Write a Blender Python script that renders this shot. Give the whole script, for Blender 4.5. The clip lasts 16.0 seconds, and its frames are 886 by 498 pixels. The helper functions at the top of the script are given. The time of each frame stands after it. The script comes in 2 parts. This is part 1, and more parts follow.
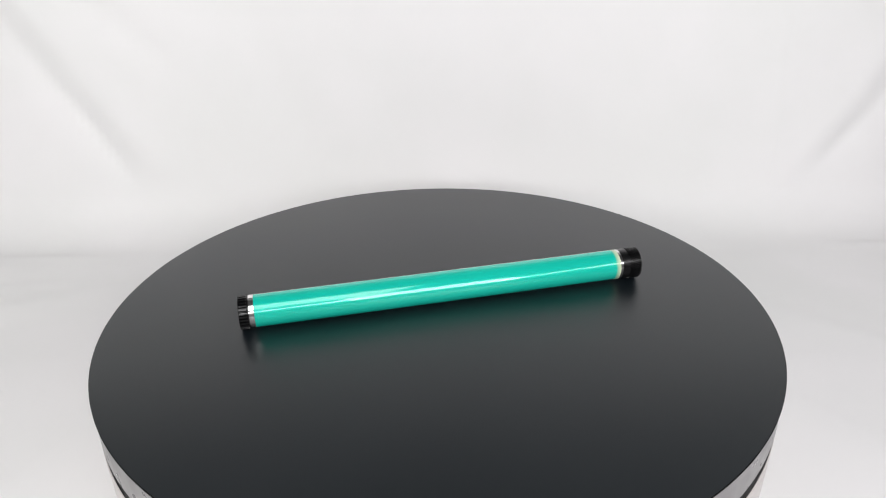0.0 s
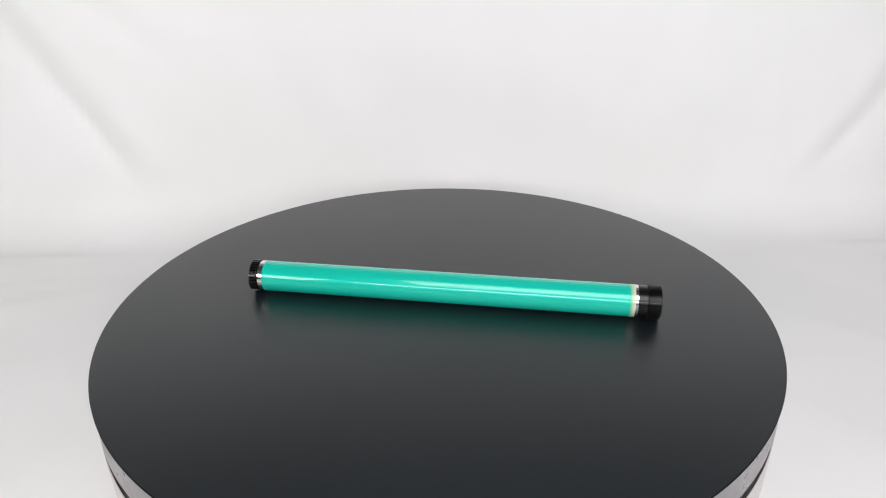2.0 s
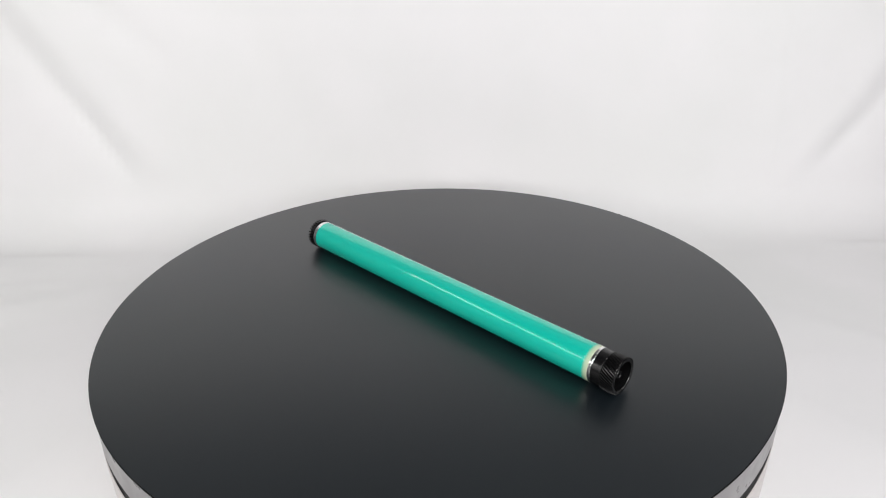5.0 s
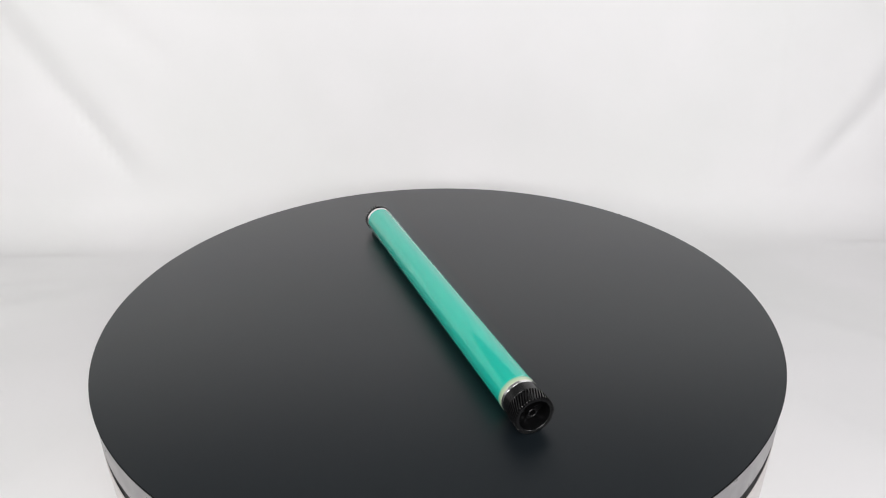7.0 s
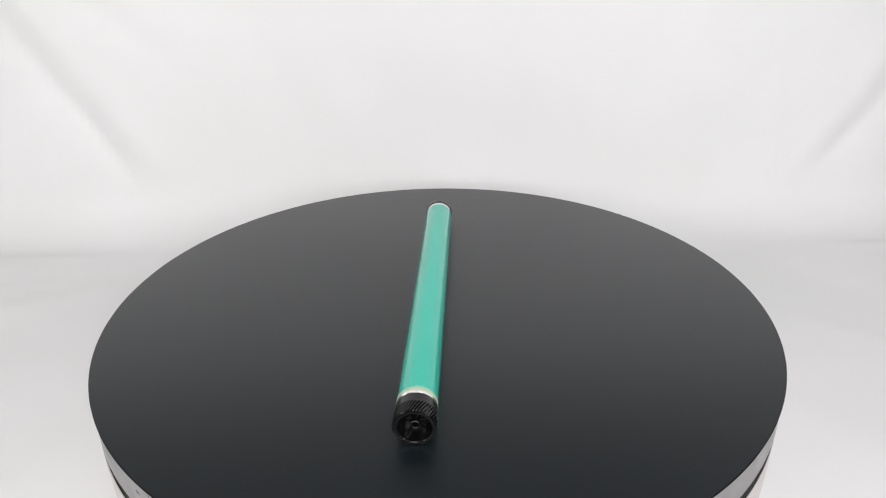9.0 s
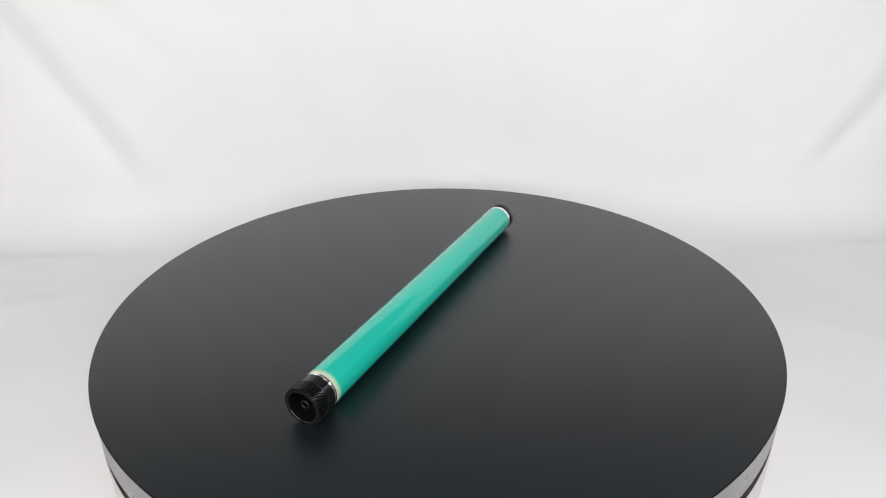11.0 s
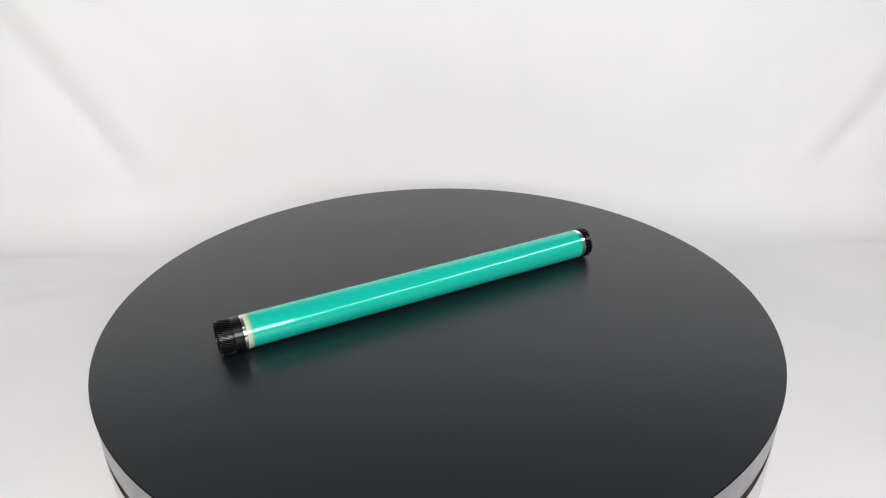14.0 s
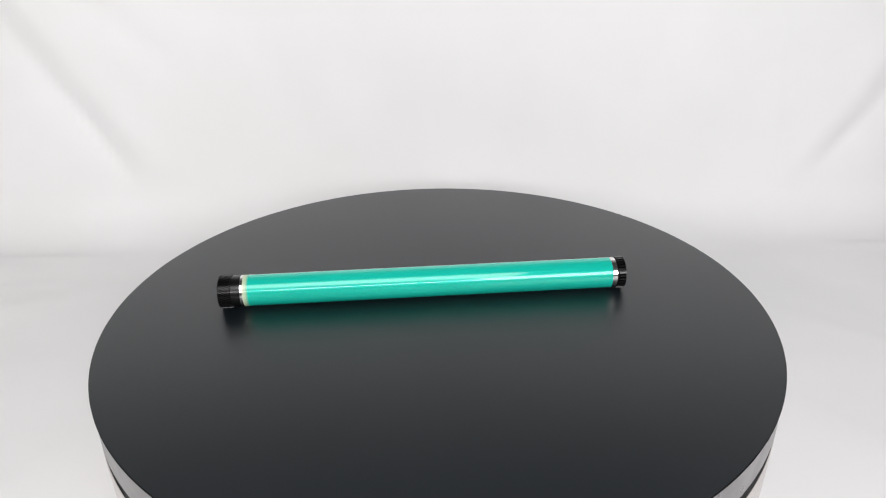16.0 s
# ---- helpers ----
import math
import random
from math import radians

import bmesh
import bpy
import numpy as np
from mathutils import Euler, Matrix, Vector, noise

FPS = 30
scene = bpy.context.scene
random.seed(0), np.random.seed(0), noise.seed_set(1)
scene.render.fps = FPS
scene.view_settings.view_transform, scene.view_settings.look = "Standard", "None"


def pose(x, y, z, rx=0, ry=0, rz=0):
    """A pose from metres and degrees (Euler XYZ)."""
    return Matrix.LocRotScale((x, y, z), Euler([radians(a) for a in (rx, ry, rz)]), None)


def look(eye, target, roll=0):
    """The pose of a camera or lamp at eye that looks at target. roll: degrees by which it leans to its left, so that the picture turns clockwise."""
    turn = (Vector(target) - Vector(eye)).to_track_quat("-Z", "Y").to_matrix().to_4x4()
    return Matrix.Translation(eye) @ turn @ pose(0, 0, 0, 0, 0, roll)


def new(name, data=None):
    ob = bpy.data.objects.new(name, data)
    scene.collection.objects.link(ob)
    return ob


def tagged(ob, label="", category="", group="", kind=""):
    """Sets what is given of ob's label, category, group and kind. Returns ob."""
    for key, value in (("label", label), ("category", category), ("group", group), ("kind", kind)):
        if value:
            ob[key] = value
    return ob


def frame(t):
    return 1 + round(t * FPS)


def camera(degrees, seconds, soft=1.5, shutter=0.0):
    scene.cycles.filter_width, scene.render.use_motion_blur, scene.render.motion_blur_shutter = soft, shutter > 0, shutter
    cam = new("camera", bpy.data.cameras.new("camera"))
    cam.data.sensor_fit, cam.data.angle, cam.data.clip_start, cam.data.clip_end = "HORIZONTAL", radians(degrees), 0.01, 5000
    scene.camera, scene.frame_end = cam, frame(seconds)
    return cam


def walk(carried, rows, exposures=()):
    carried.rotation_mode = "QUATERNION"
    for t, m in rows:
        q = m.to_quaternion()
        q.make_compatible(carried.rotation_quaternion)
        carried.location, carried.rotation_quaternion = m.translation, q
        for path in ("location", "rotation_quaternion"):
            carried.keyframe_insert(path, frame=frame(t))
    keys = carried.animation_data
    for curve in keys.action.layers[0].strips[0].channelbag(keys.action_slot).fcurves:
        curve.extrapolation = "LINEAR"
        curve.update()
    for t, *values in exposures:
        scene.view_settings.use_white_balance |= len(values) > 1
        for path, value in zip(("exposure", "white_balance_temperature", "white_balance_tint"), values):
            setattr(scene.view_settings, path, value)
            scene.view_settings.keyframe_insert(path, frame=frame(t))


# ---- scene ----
# ---- camera: fixed on a stand, looking down on the turntable ----
EYE = (-0.00018, -0.54397, 0.31102)
AIM = (0.00941, 0.35863, -0.11936)
cam = camera(68.09, 16.0, soft=1.1)
view = look(EYE, AIM, -0.70)
walk(cam, [(0.0, view), (16.0, view)], exposures=[(0.0, 0.0), (16.0, 0.0)])

# ---- world and lights ----
world = bpy.data.worlds.new("studio_world")
world.use_nodes = True
world.node_tree.nodes["Background"].inputs["Color"].default_value = (0.9, 0.95, 1.0, 1)
world.node_tree.nodes["Background"].inputs["Strength"].default_value = 0.05
scene.world = world


def area_lamp(name, eye, target, wide, high, watts, colour):
    data = bpy.data.lights.new(name, "AREA")
    data.shape, data.size, data.size_y, data.energy, data.color = "RECTANGLE", wide, high, watts, colour
    ob = new(name, data)
    ob.matrix_world = look(eye, target)
    return ob


# soft boxes along both sides and behind the camera, a low strip between them and a large panel leaning over it
area_lamp("soft_box", (-0.95, -0.50, 0.62), (0, -0.60, 0.42), 1.3, 0.09, 2.0, (1.0, 0.985, 0.955))
area_lamp("soft_box", (0.95, -0.78, 0.62), (0, -0.85, 0.42), 1.9, 0.10, 5.7, (1.0, 0.985, 1.0))
area_lamp("soft_box", (0.66, -1.45, 0.66), (0, 0.1, 0.2), 0.60, 0.62, 9.8, (1.0, 0.99, 1.0))
area_lamp("soft_box", (-1.06, -0.98, 0.52), (0, 0.0, 0.1), 0.66, 0.42, 5.2, (1.0, 0.985, 0.955))
area_lamp("front_strip", (-0.20, -1.56, 0.58), (0, 0.3, 0.3), 1.3, 0.13, 6.2, (1.0, 0.99, 1.0))
area_lamp("soft_panel", (-0.05, -1.25, 1.48), (0, 0.1, 0.1), 1.2, 0.95, 14.6, (1.0, 0.99, 1.0))


# ---- materials ----
def material(name, base, rough=0.5, metal=0.0, coat=0.0, ior=1.5):
    m = bpy.data.materials.new(name)
    m.use_nodes = True
    b = m.node_tree.nodes["Principled BSDF"]
    b.inputs["Base Color"].default_value = (*base, 1)
    b.inputs["Roughness"].default_value = rough
    b.inputs["Metallic"].default_value = metal
    b.inputs["IOR"].default_value = ior
    b.inputs["Coat Weight"].default_value = coat
    b.inputs["Coat Roughness"].default_value = 0.03
    return m, m.node_tree.nodes, m.node_tree.links, b


def noise_node(nodes, links, scale, detail=3.0, stretch=(1, 1, 1)):
    co, mp, n = nodes.new("ShaderNodeTexCoord"), nodes.new("ShaderNodeMapping"), nodes.new("ShaderNodeTexNoise")
    mp.inputs["Scale"].default_value = stretch
    n.inputs["Scale"].default_value, n.inputs["Detail"].default_value = scale, detail
    links.new(co.outputs["Object"], mp.inputs["Vector"])
    links.new(mp.outputs["Vector"], n.inputs["Vector"])
    return n.outputs["Fac"]


def ramp(nodes, links, fac, low, high, a=0.3, b=0.7):
    n = nodes.new("ShaderNodeValToRGB")
    n.color_ramp.interpolation = "EASE"
    n.color_ramp.elements[0].position, n.color_ramp.elements[1].position = a, b
    n.color_ramp.elements[0].color, n.color_ramp.elements[1].color = (*low, 1), (*high, 1)
    links.new(fac, n.inputs["Fac"])
    return n.outputs["Color"]


def spread(nodes, links, fac, low, high):
    n = nodes.new("ShaderNodeMapRange")
    n.interpolation_type = "SMOOTHSTEP"
    n.inputs["From Min"].default_value, n.inputs["From Max"].default_value = 0.3, 0.7
    n.inputs["To Min"].default_value, n.inputs["To Max"].default_value = low, high
    links.new(fac, n.inputs["Value"])
    return n.outputs["Result"]


def bump(nodes, links, b, fac, strength, distance):
    n = nodes.new("ShaderNodeBump")
    n.inputs["Strength"].default_value, n.inputs["Distance"].default_value = strength, distance
    links.new(fac, n.inputs["Height"])
    links.new(n.outputs["Normal"], b.inputs["Normal"])


# white backdrop cloth: slight tone patches, fine weave
CLOTH, nd, lk, b = material("white_cloth", (0.8, 0.79, 0.79), 0.85)
lk.new(ramp(nd, lk, noise_node(nd, lk, 3.0, 4), (0.795, 0.795, 0.79), (0.835, 0.825, 0.83)), b.inputs["Base Color"])
bump(nd, lk, b, noise_node(nd, lk, 1400, 2), 0.12, 0.0004)

# off-white plastic of the turntable's base
PALE_BASE, nd, lk, b = material("off_white_plastic", (0.50, 0.465, 0.45), 0.35)
lk.new(ramp(nd, lk, noise_node(nd, lk, 14, 3), (0.48, 0.45, 0.435), (0.53, 0.495, 0.48)), b.inputs["Base Color"])

# satin black laminate of the turntable's top
BLACK_TOP, nd, lk, b = material("satin_black", (0.007, 0.0076, 0.008), 0.3, ior=1.63)
lk.new(ramp(nd, lk, noise_node(nd, lk, 4, 1), (0.0038, 0.0068, 0.0092), (0.0048, 0.0080, 0.0106)), b.inputs["Base Color"])
lk.new(spread(nd, lk, noise_node(nd, lk, 4, 1), 0.355, 0.375), b.inputs["Roughness"])

# pale grey plastic of the turntable's side
GREY_SIDE, nd, lk, b = material("pale_grey_plastic", (0.22, 0.21, 0.215), 0.3)
lk.new(ramp(nd, lk, noise_node(nd, lk, 14, 3), (0.165, 0.160, 0.163), (0.19, 0.183, 0.187)), b.inputs["Base Color"])
lk.new(spread(nd, lk, noise_node(nd, lk, 60, 3), 0.27, 0.36), b.inputs["Roughness"])

# near black: the shade inside the platter gap as colour, and the edge strip
GAP_SHADE_AND_EDGE, nd, lk, b = material("gap_shade_and_edge", (0.003, 0.0027, 0.0027), 0.8)
b.inputs["Specular IOR Level"].default_value = 0.05
lk.new(spread(nd, lk, noise_node(nd, lk, 60, 3), 0.5, 0.7), b.inputs["Roughness"])

# glossy green coating of the drum
GREEN, nd, lk, b = material("green_coating", (0.006, 0.46, 0.34), 0.27, 0.13, 1.0)
b.inputs["Specular IOR Level"].default_value = 0.1
b.inputs["Coat IOR"].default_value = 1.58
b.inputs["Coat Roughness"].default_value = 0.03
lk.new(ramp(nd, lk, noise_node(nd, lk, 20, 3, (0.25, 1, 1)), (0.006, 0.515, 0.395), (0.009, 0.56, 0.43)), b.inputs["Base Color"])

CREAM, nd, lk, b = material("cream_coating_edge", (0.5, 0.6, 0.4), 0.3, 0.0, 0.7)
coat_at, coat_x, coat_add = nd.new("ShaderNodeTexCoord"), nd.new("ShaderNodeSeparateXYZ"), nd.new("ShaderNodeMath")
coat_add.operation = "MULTIPLY_ADD"
lk.new(coat_at.outputs["Object"], coat_x.inputs["Vector"])
lk.new(noise_node(nd, lk, 150, 3), coat_add.inputs[0])
coat_add.inputs[1].default_value = 0.0016
lk.new(coat_x.outputs["X"], coat_add.inputs[2])
coat_span = nd.new("ShaderNodeMapRange")
coat_span.inputs["From Min"].default_value, coat_span.inputs["From Max"].default_value = 0.1748, 0.1800
lk.new(coat_add.outputs["Value"], coat_span.inputs["Value"])
coat_ramp = nd.new("ShaderNodeValToRGB")
for k, (at, col) in enumerate(((0.0, (0.008, 0.47, 0.345)), (0.2, (0.16, 0.52, 0.36)), (0.45, (0.44, 0.60, 0.40)), (1.0, (0.60, 0.66, 0.48)))):
    el = coat_ramp.color_ramp.elements[k] if k < 2 else coat_ramp.color_ramp.elements.new(at)
    el.position, el.color = at, (*col, 1)
lk.new(coat_span.outputs["Result"], coat_ramp.inputs["Fac"])
lk.new(coat_ramp.outputs["Color"], b.inputs["Base Color"])

METAL, nd, lk, b = material("bare_aluminium", (0.86, 0.86, 0.85), 0.2, 1.0)
lk.new(spread(nd, lk, noise_node(nd, lk, 300, 3, (6, 1, 1)), 0.08, 0.2), b.inputs["Roughness"])

BLACK_PLASTIC, nd, lk, b = material("black_plastic", (0.004, 0.004, 0.0043), 0.2)
lk.new(spread(nd, lk, noise_node(nd, lk, 400, 3), 0.17, 0.27), b.inputs["Roughness"])

# tone of the unseen ceiling, kept dark so the drum mirrors little overhead
DARK_PAINT, nd, lk, b = material("dark_room_paint", (0.09, 0.09, 0.092), 0.8)
lk.new(ramp(nd, lk, noise_node(nd, lk, 2, 4), (0.08, 0.08, 0.082), (0.1, 0.1, 0.1)), b.inputs["Base Color"])
bump(nd, lk, b, noise_node(nd, lk, 200, 3), 0.1, 0.001)

PAINT, nd, lk, b = material("room_paint", (0.21, 0.21, 0.21), 0.8)
lk.new(ramp(nd, lk, noise_node(nd, lk, 2, 4), (0.19, 0.19, 0.19), (0.23, 0.23, 0.23)), b.inputs["Base Color"])
bump(nd, lk, b, noise_node(nd, lk, 200, 3), 0.1, 0.001)


# ---- mesh helpers ----
def mesh_ob(name, bm, mat, smooth=True, sharp=35):
    bmesh.ops.recalc_face_normals(bm, faces=bm.faces)
    for f in bm.faces:
        f.smooth = smooth
    for e in bm.edges:
        if len(e.link_faces) == 2 and e.calc_face_angle(0) > radians(sharp):
            e.smooth = False
    me = bpy.data.meshes.new(name)
    bm.to_mesh(me)
    bm.free()
    me.materials.append(mat)
    return new(name, me)


def part(name, bm, mat, parent, label="", sharp=35):
    ob = mesh_ob(name, bm, mat, True, sharp)
    ob.parent = parent
    return tagged(ob, label) if label else ob


def box_bm(x0, x1, y0, y1, z0, z1):
    bm = bmesh.new()
    v = [bm.verts.new((x, y, z)) for x in (x0, x1) for y in (y0, y1) for z in (z0, z1)]
    for q in ((0, 1, 3, 2), (4, 6, 7, 5), (0, 4, 5, 1), (2, 3, 7, 6), (0, 2, 6, 4), (1, 5, 7, 3)):
        bm.faces.new([v[i] for i in q])
    return bm


def lathe(profile, axis="z", n=96, lift=0.0, closed=True):
    """A closed profile of (along, radius) turned round an axis; lift raises an x axis."""
    bm, rings = bmesh.new(), []
    for s, r in profile:
        ring = []
        for i in range(n):
            c, d = r * math.cos(2 * math.pi * i / n), r * math.sin(2 * math.pi * i / n)
            ring.append(bm.verts.new((c, d, s) if axis == "z" else (s, c, lift + d)))
        rings.append(ring)
    for k in range(len(rings) if closed else len(rings) - 1):
        a, b2 = rings[k], rings[(k + 1) % len(rings)]
        for i in range(n):
            bm.faces.new((a[i], a[(i + 1) % n], b2[(i + 1) % n], b2[i]))
    if not closed:
        bm.faces.new(rings[0])
        bm.faces.new(rings[-1])
    return bm


# ---- room and backdrop ----
FLOOR_Z = -0.15
# unseen room added to close the set; its greys shape bounce and reflections
ROOM = (-1.7, 1.7, -1.9, 0.545, FLOOR_Z - 0.01, 2.1)
x0, x1, y0, y1, z0, z1 = ROOM
for nm, dims in (("floor", (x0, x1, y0, y1, z0 - 0.1, z0)), ("wall_north", (x0, x1, y1, y1 + 0.1, z0 - 0.1, z1)),
                 ("wall_south", (x0, x1, y0 - 0.1, y0, z0 - 0.1, z1)), ("wall_west", (x0 - 0.1, x0, y0 - 0.1, y1 + 0.1, z0 - 0.1, z1)),
                 ("wall_east", (x1, x1 + 0.1, y0 - 0.1, y1 + 0.1, z0 - 0.1, z1))):
    tagged(mesh_ob(nm, box_bm(*dims), PAINT, False), "unseen added plain grey studio " + nm.split("_")[0], nm.split("_")[0], kind="structure")
tagged(mesh_ob("ceiling", box_bm(x0 - 0.1, x1 + 0.1, y0 - 0.1, y1 + 0.1, z1, z1 + 0.1), DARK_PAINT, False), "unseen added ceiling, dark grey to keep overhead reflections dark", "ceiling", kind="structure")


def fold(x, z, a, b2, width, depth, tail=0.12):
    """A soft crease in the hanging cloth from a to b2, fading at both ends."""
    dx, dz = b2[0] - a[0], b2[1] - a[1]
    ln = math.hypot(dx, dz)
    t = ((x - a[0]) * dx + (z - a[1]) * dz) / ln
    d = ((x - a[0]) * dz - (z - a[1]) * dx) / ln
    d += 0.010 * noise.noise((t * 7, a[0] * 20, 0.3)) + 0.003 * noise.noise((t * 25, a[0] * 20, 5.3))
    fade = 1.0
    if t < 0:
        fade = math.exp(-(t / tail) ** 2)
    elif t > ln:
        fade = math.exp(-((t - ln) / tail) ** 2)
    return depth * fade * math.exp(-(d / width) ** 2)


FOLDS = [((-0.665, 0.235), (-0.520, -0.020), 0.033, 0.0085), ((-0.55, 0.035), (-0.506, -0.043), 0.006, 0.004), ((-0.615, 0.25), (-0.465, 0.0), 0.035, -0.005),
         ((-0.485, -0.075), (-0.462, -0.115), 0.006, 0.003), ((-0.52, 0.24), (-0.465, 0.19), 0.025, 0.006),
         ((0.755, 0.125), (0.648, -0.045), 0.032, 0.0085), ((0.70, 0.13), (0.60, -0.03), 0.03, -0.005), ((0.540, 0.15), (0.556, -0.01), 0.007, -0.0022),
         ((0.648, -0.03), (0.60, -0.095), 0.012, 0.003), ((0.40, 0.25), (0.47, 0.02), 0.05, 0.003), ((-0.30, 0.24), (-0.20, 0.0), 0.06, 0.003)]

# low creases in the cloth where it lies on the floor
FLOOR_FOLDS = [((-0.385, -0.045), (-0.43, -0.16), 0.008, 0.0018, 0.04), ((-0.66, 0.30), (-0.56, 0.31), 0.006, 0.0016, 0.03), ((-0.62, 0.22), (-0.40, 0.30), 0.03, 0.003, 0.1),
               ((0.60, 0.10), (0.46, 0.20), 0.02, 0.002, 0.05), ((0.42, -0.02), (0.47, -0.14), 0.012, 0.002, 0.04), ((0.75, 0.40), (0.50, 0.43), 0.010, 0.003, 0.08)]


def backdrop():
    """One sheet of cloth: it lies on the floor, sweeps up behind the turntable and hangs on the wall."""
    back, rad, top = 0.495, 0.075, 0.75
    line = []
    y = -1.2
    while y < back - rad:
        line.append((y, 0.0, 0))
        y += 0.012 if y > -0.25 else 0.03
    for k in range(9):
        a = math.pi / 2 * k / 8
        line.append((back - rad + rad * math.sin(a), rad - rad * math.cos(a), 1))
    z = rad + 0.012
    while z < top:
        line.append((back, z, 2))
        z += 0.012
    bm, rows = bmesh.new(), []
    nx = 300
    for (y, z, where) in line:
        row = []
        for i in range(nx + 1):
            x = -1.5 + 3.0 * i / nx
            zz = z + FLOOR_Z
            wave = 0.006 * noise.noise((x * 3.1, y * 3.0, zz * 2.2)) + 0.0022 * noise.noise((x * 9 + 4, y * 9, zz * 7)) + 0.0007 * noise.noise((x * 26, y * 26, zz * 20))
            if where == 2:
                grow = min(1.0, (z - rad) / 0.08)
                push = grow * (wave * 1.3 + sum(fold(x, zz, *f) for f in FOLDS))
                row.append(bm.verts.new((x, y + push, zz)))
            elif where == 0:
                row.append(bm.verts.new((x, y, zz + 0.004 + max(-0.003, wave * 0.8) + 0.002 * abs(noise.noise((x * 7 + y * 4, y * 6 - x * 5, 2.0))) + sum(fold(x, y, *f) for f in FLOOR_FOLDS))))
            else:
                row.append(bm.verts.new((x, y, zz + 0.004 * (1 - z / rad))))
        rows.append(row)
    for a, b2 in zip(rows, rows[1:]):
        for i in range(nx):
            bm.faces.new((a[i], a[i + 1], b2[i + 1], b2[i]))
    ob = mesh_ob("backdrop", bm, CLOTH, True, 80)
    return tagged(ob, "wrinkled white photo backdrop cloth sweeping up behind turntable", "backdrop", kind="structure")


backdrop()

# ---- turntable ----
R = 0.2998


def turntable():
    thing = new("turntable")
    thing.location = (0.0002, 0.001, FLOOR_Z + 0.004)
    up = -thing.location.z
    base = part("base", lathe([(0.0, 0.02), (0.0, R - 0.003), (0.004, R + 0.0009), (up - 0.0403, R + 0.0009), (up - 0.040, R + 0.0006), (up - 0.040, 0.02)], n=256), PALE_BASE, thing)
    tagged(base, "off-white plastic base ring")
    # solid flush ring, blackened to stand in for the shade in the gap
    part("gap_shade_ring", lathe([(up - 0.0399, 0.02), (up - 0.0399, R + 0.0003), (up - 0.0291, R + 0.0003), (up - 0.0291, 0.02)], n=256), GAP_SHADE_AND_EDGE, thing, "near-black ring filling the gap under the platter, in place of its shade")
    platter = part("platter", lathe([(up - 0.029, 0.02), (up - 0.029, R + 0.0003), (up - 0.0286, R + 0.0006), (up - 0.0022, R), (up - 0.002, R - 0.0003), (up - 0.002, 0.02)], n=256), GREY_SIDE, thing, "pale grey rotating platter")
    part("top_sheet", lathe([(-0.0018, R + 0.0003), (-0.0006, R + 0.0006), (-0.00015, R + 0.0003), (0.0, R - 0.0005)], n=256, closed=False), BLACK_TOP, platter, "satin black top sheet").location = (0, 0, up)
    part("edging", lathe([(up - 0.0019, R - 0.002), (up - 0.0019, R + 0.0008), (up - 0.0004, R + 0.0008), (up - 0.0004, R - 0.002)], n=256), GAP_SHADE_AND_EDGE, platter, "black edge strip")
    tagged(thing, "round display turntable, satin black top, pale grey side, off-white base", "turntable")
    return thing, platter


TURNTABLE, PLATTER = turntable()

# ---- the drum ----
TUBE_R, AXIS_Z = 0.0147, 0.0153
END_A, END_B = -0.1712, 0.1816


def gear(start, end, teeth, tip, root, twist, bore, depth, steps):
    """A gear round the drum's axis, outward from start to end, with a recess of that bore and depth in its outer face."""
    bm, rings = bmesh.new(), []
    way = 1 if end > start else -1
    shape = [(-0.40, root), (-0.2, tip), (0.2, tip), (0.40, root)]
    cham = 0.0005

    def ring(x, turn, top, flat=None):
        out = []
        for k in range(teeth):
            for s, r in shape:
                a = 2 * math.pi * (k + s) / teeth + turn
                q = flat if flat is not None else min(r, top)
                out.append(bm.verts.new((x, q * math.cos(a), AXIS_Z + q * math.sin(a))))
        return out

    rings.append(ring(start, 0, tip, root * 0.9))
    rings.append(ring(start, 0, tip - cham))
    for k in range(steps + 1):
        u = k / steps
        rings.append(ring(start + way * cham + (end - start - 2 * way * cham) * u, twist * u, tip))
    rings.append(ring(end, twist, tip - cham))
    rings.append(ring(end, twist, tip, bore + 0.0003))
    rings.append(ring(end - way * 0.0004, twist, tip, bore))
    rings.append(ring(end - way * depth, twist, tip, bore - 0.0004))
    n = len(rings[0])
    for a, b2 in zip(rings, rings[1:]):
        for i in range(n):
            bm.faces.new((a[i], a[(i + 1) % n], b2[(i + 1) % n], b2[i]))
    bm.faces.new(rings[-1])
    bm.faces.new(rings[0])
    return bm


def hub_and_spokes(face, depth, way, hub_r, hole_r, wall_r, spokes, proud, low=0.002, thick=None):
    """Parts in the recess of an end cap: a hollow hub and thin radial ribs."""
    back = face - way * depth
    hub = lathe([(back, hole_r), (back, hub_r), (face - way * (proud + 0.0004), hub_r), (face - way * proud, hub_r - 0.0004),
                 (face - way * proud, hole_r + 0.0004), (face - way * (proud + 0.0004), hole_r)], "x", 40, AXIS_Z)
    ribs = []
    for k in range(spokes):
        a = 2 * math.pi * k / spokes + 0.2
        front = face - way * (proud + low)
        rear = back if thick is None else front - way * thick
        bm = box_bm(min(rear, front), max(rear, front), hub_r - 0.0003, wall_r, -0.0004, 0.0004)
        bmesh.ops.rotate(bm, verts=bm.verts, cent=(0, 0, 0), matrix=Matrix.Rotation(a, 3, "X"))
        bmesh.ops.translate(bm, verts=bm.verts, vec=(0, 0, AXIS_Z))
        ribs.append(bm)
    return hub, ribs


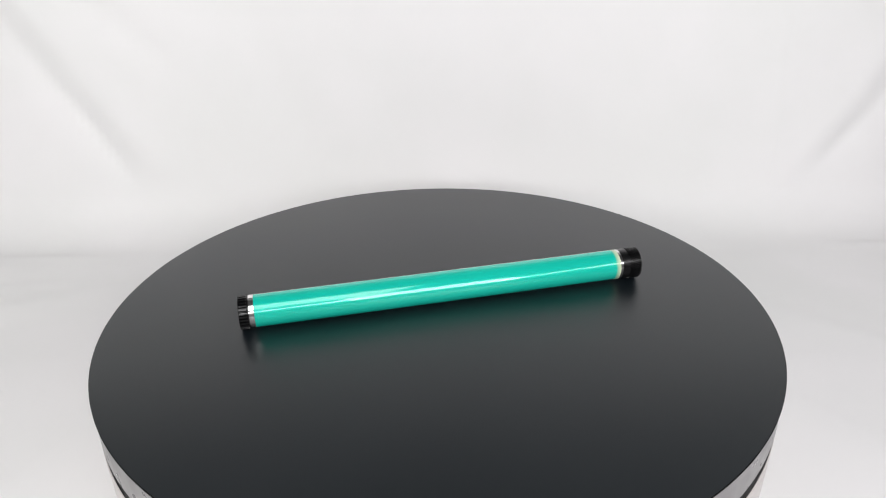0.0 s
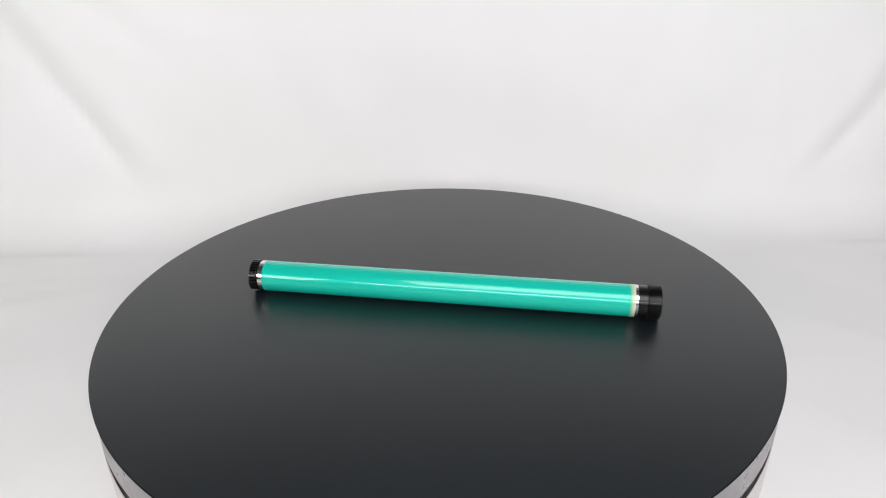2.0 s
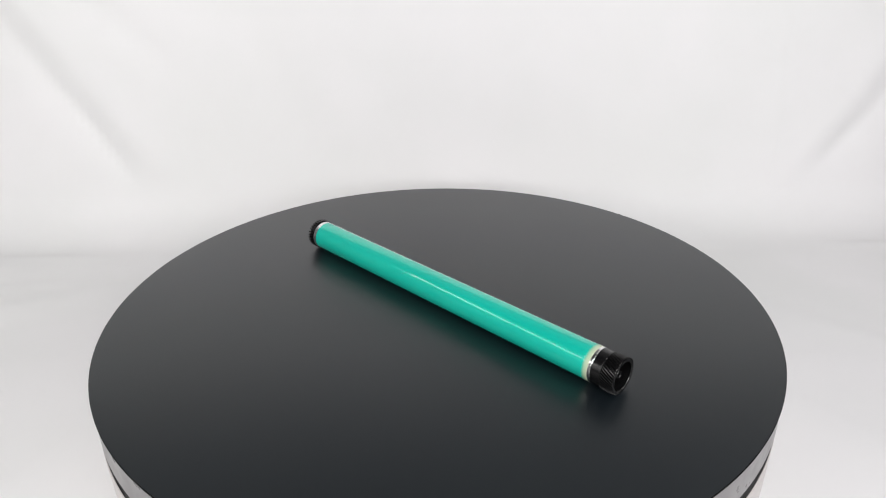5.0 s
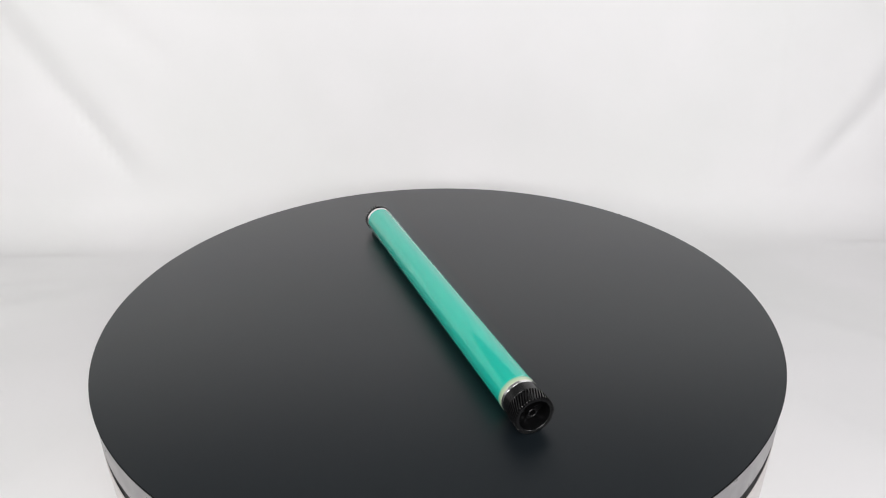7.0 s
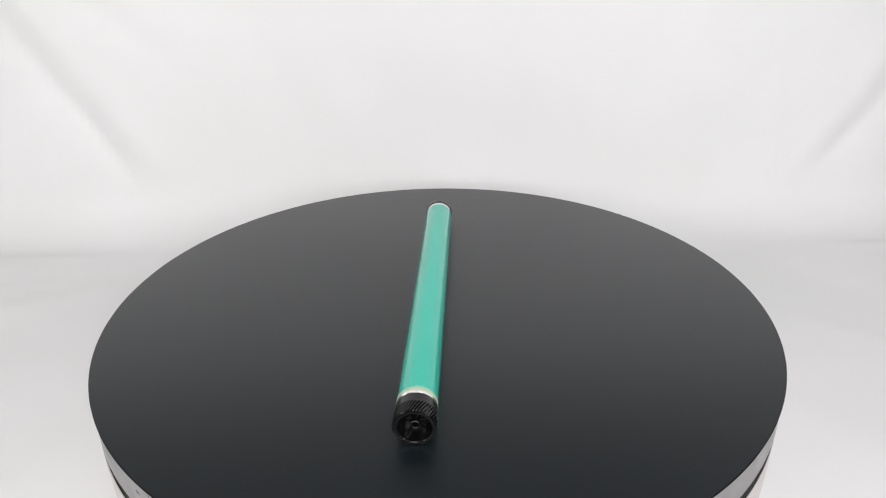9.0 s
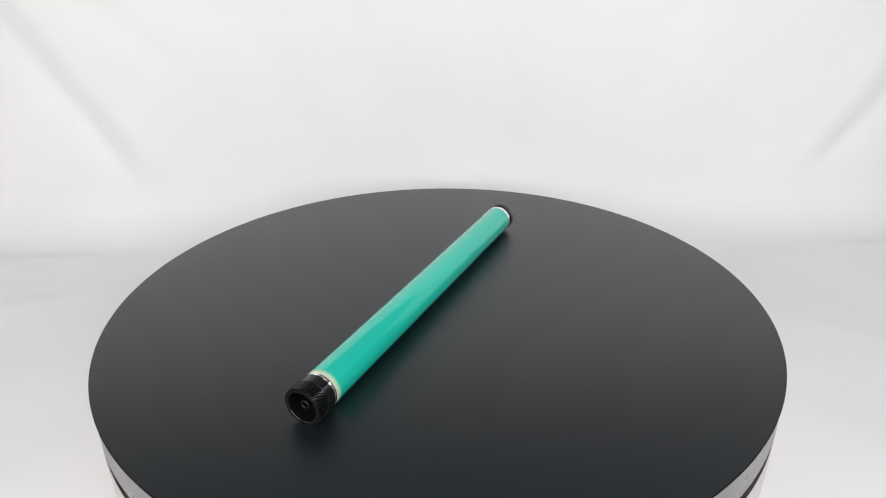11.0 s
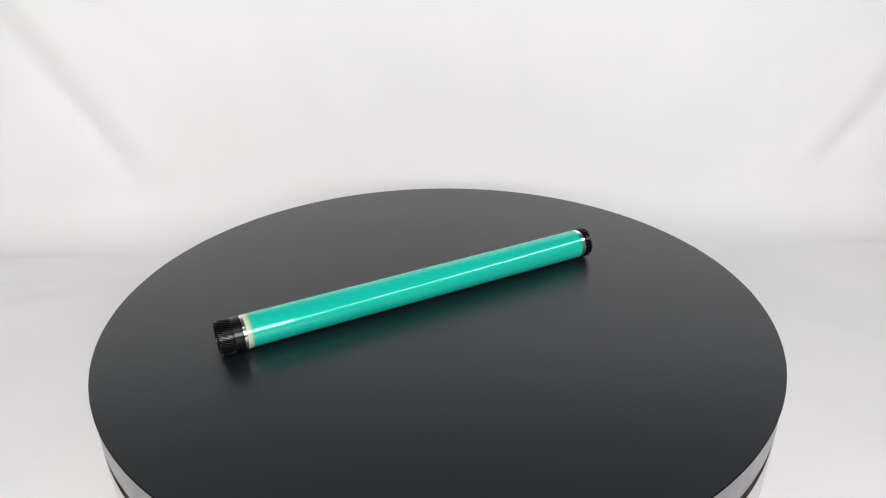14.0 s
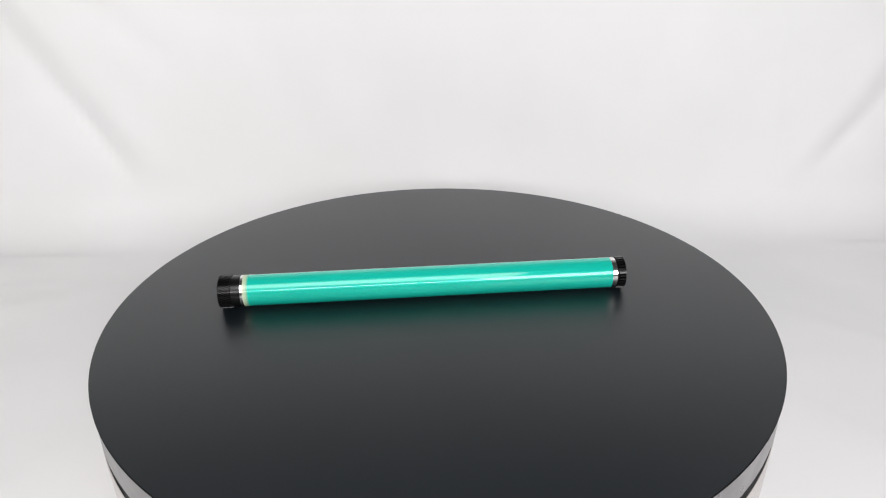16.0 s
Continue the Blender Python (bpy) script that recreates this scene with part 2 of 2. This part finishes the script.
def drum():
    thing = new("printer_drum")
    r, z = TUBE_R, AXIS_Z
    ring = lambda a, b2, rad, inner=0.0134: lathe([(a, inner), (a, rad - 0.0001), (a + 0.0001, rad), (b2 - 0.0001, rad), (b2, rad - 0.0001), (b2, inner)], "x", 128, z)
    part("tube", ring(END_A + 0.0045, END_B - 0.0074, r), GREEN, thing, "glossy green coated tube")
    part("coating_edge", ring(END_B - 0.0074, END_B - 0.0025, r - 0.00003), CREAM, thing, "cream edge of the coating")
    part("metal_band", ring(END_B - 0.0025, END_B, r - 0.0001), METAL, thing, "bare aluminium tube end")
    part("metal_band", ring(END_A, END_A + 0.0045, r - 0.0001), METAL, thing, "bare aluminium tube end")
    # spur gear end
    part("flange", ring(END_A - 0.0012, END_A, 0.0138), BLACK_PLASTIC, thing, "black plastic flange")
    spur = part("spur_gear", gear(END_A - 0.0012, END_A - 0.0087, 30, 0.0153, 0.0128, 0.0, 0.0098, 0.004, 1), BLACK_PLASTIC, thing, "black plastic spur gear", 25)
    hub, ribs = hub_and_spokes(END_A - 0.0087, 0.0042, -1, 0.0035, 0.0020, 0.0098, 4, 0.0005)
    part("hub", hub, BLACK_PLASTIC, spur)
    for bm in ribs:
        part("rib", bm, BLACK_PLASTIC, spur)
    # helical gear end
    part("collar", lathe([(END_B, 0.012), (END_B, 0.0143), (END_B + 0.0003, 0.0146), (END_B + 0.0079, 0.0146), (END_B + 0.0083, 0.0142), (END_B + 0.0083, 0.012)], "x", 128, z), BLACK_PLASTIC, thing, "smooth black plastic collar")
    helical = part("helical_gear", gear(END_B + 0.0083, END_B + 0.0198, 44, 0.0153, 0.0134, 0.32, 0.0118, 0.060, 8), BLACK_PLASTIC, thing, "black plastic helical gear", 25)
    hub, ribs = hub_and_spokes(END_B + 0.0198, 0.0202, 1, 0.0034, 0.0022, 0.0117, 6, 0.0032, 0.005, 0.0015)
    part("hub", hub, BLACK_PLASTIC, helical)
    for bm in ribs:
        part("rib", bm, BLACK_PLASTIC, helical)
    return tagged(thing, "glossy green printer drum with black plastic gear ends, lying on turntable", "printer drum")


DRUM = drum()

# ---- the slow turn ----
START, SPEED, ASIDE = 0.2335, 0.2066, -0.0061


def drift(t):
    """The small unevenness of the motor, in radians."""
    knots = ((0, -0.006), (0.75, -0.002), (1.5, 0.0015), (2.5, 0.0035), (4, 0.002), (7, 0.0), (9, 0.001), (12.5, 0.002), (14.5, -0.003), (16, -0.0005))
    for (t0, d0), (t1, d1) in zip(knots, knots[1:]):
        if t <= t1:
            return d0 + (d1 - d0) * (t - t0) / (t1 - t0)
    return knots[-1][1]


def motions():
    """The platter turns steadily and carries the drum round."""
    times = [0.5 * k for k in range(33)]
    rows, spin = [], []
    for t in times:
        a = START - SPEED * t + drift(t)
        rows.append((t, pose(-ASIDE * math.sin(a), ASIDE * math.cos(a), 0, 0, 0, math.degrees(a))))
        spin.append((t, pose(0, 0, 0, 0, 0, math.degrees(a))))
    walk(DRUM, rows)
    walk(PLATTER, spin)


motions()
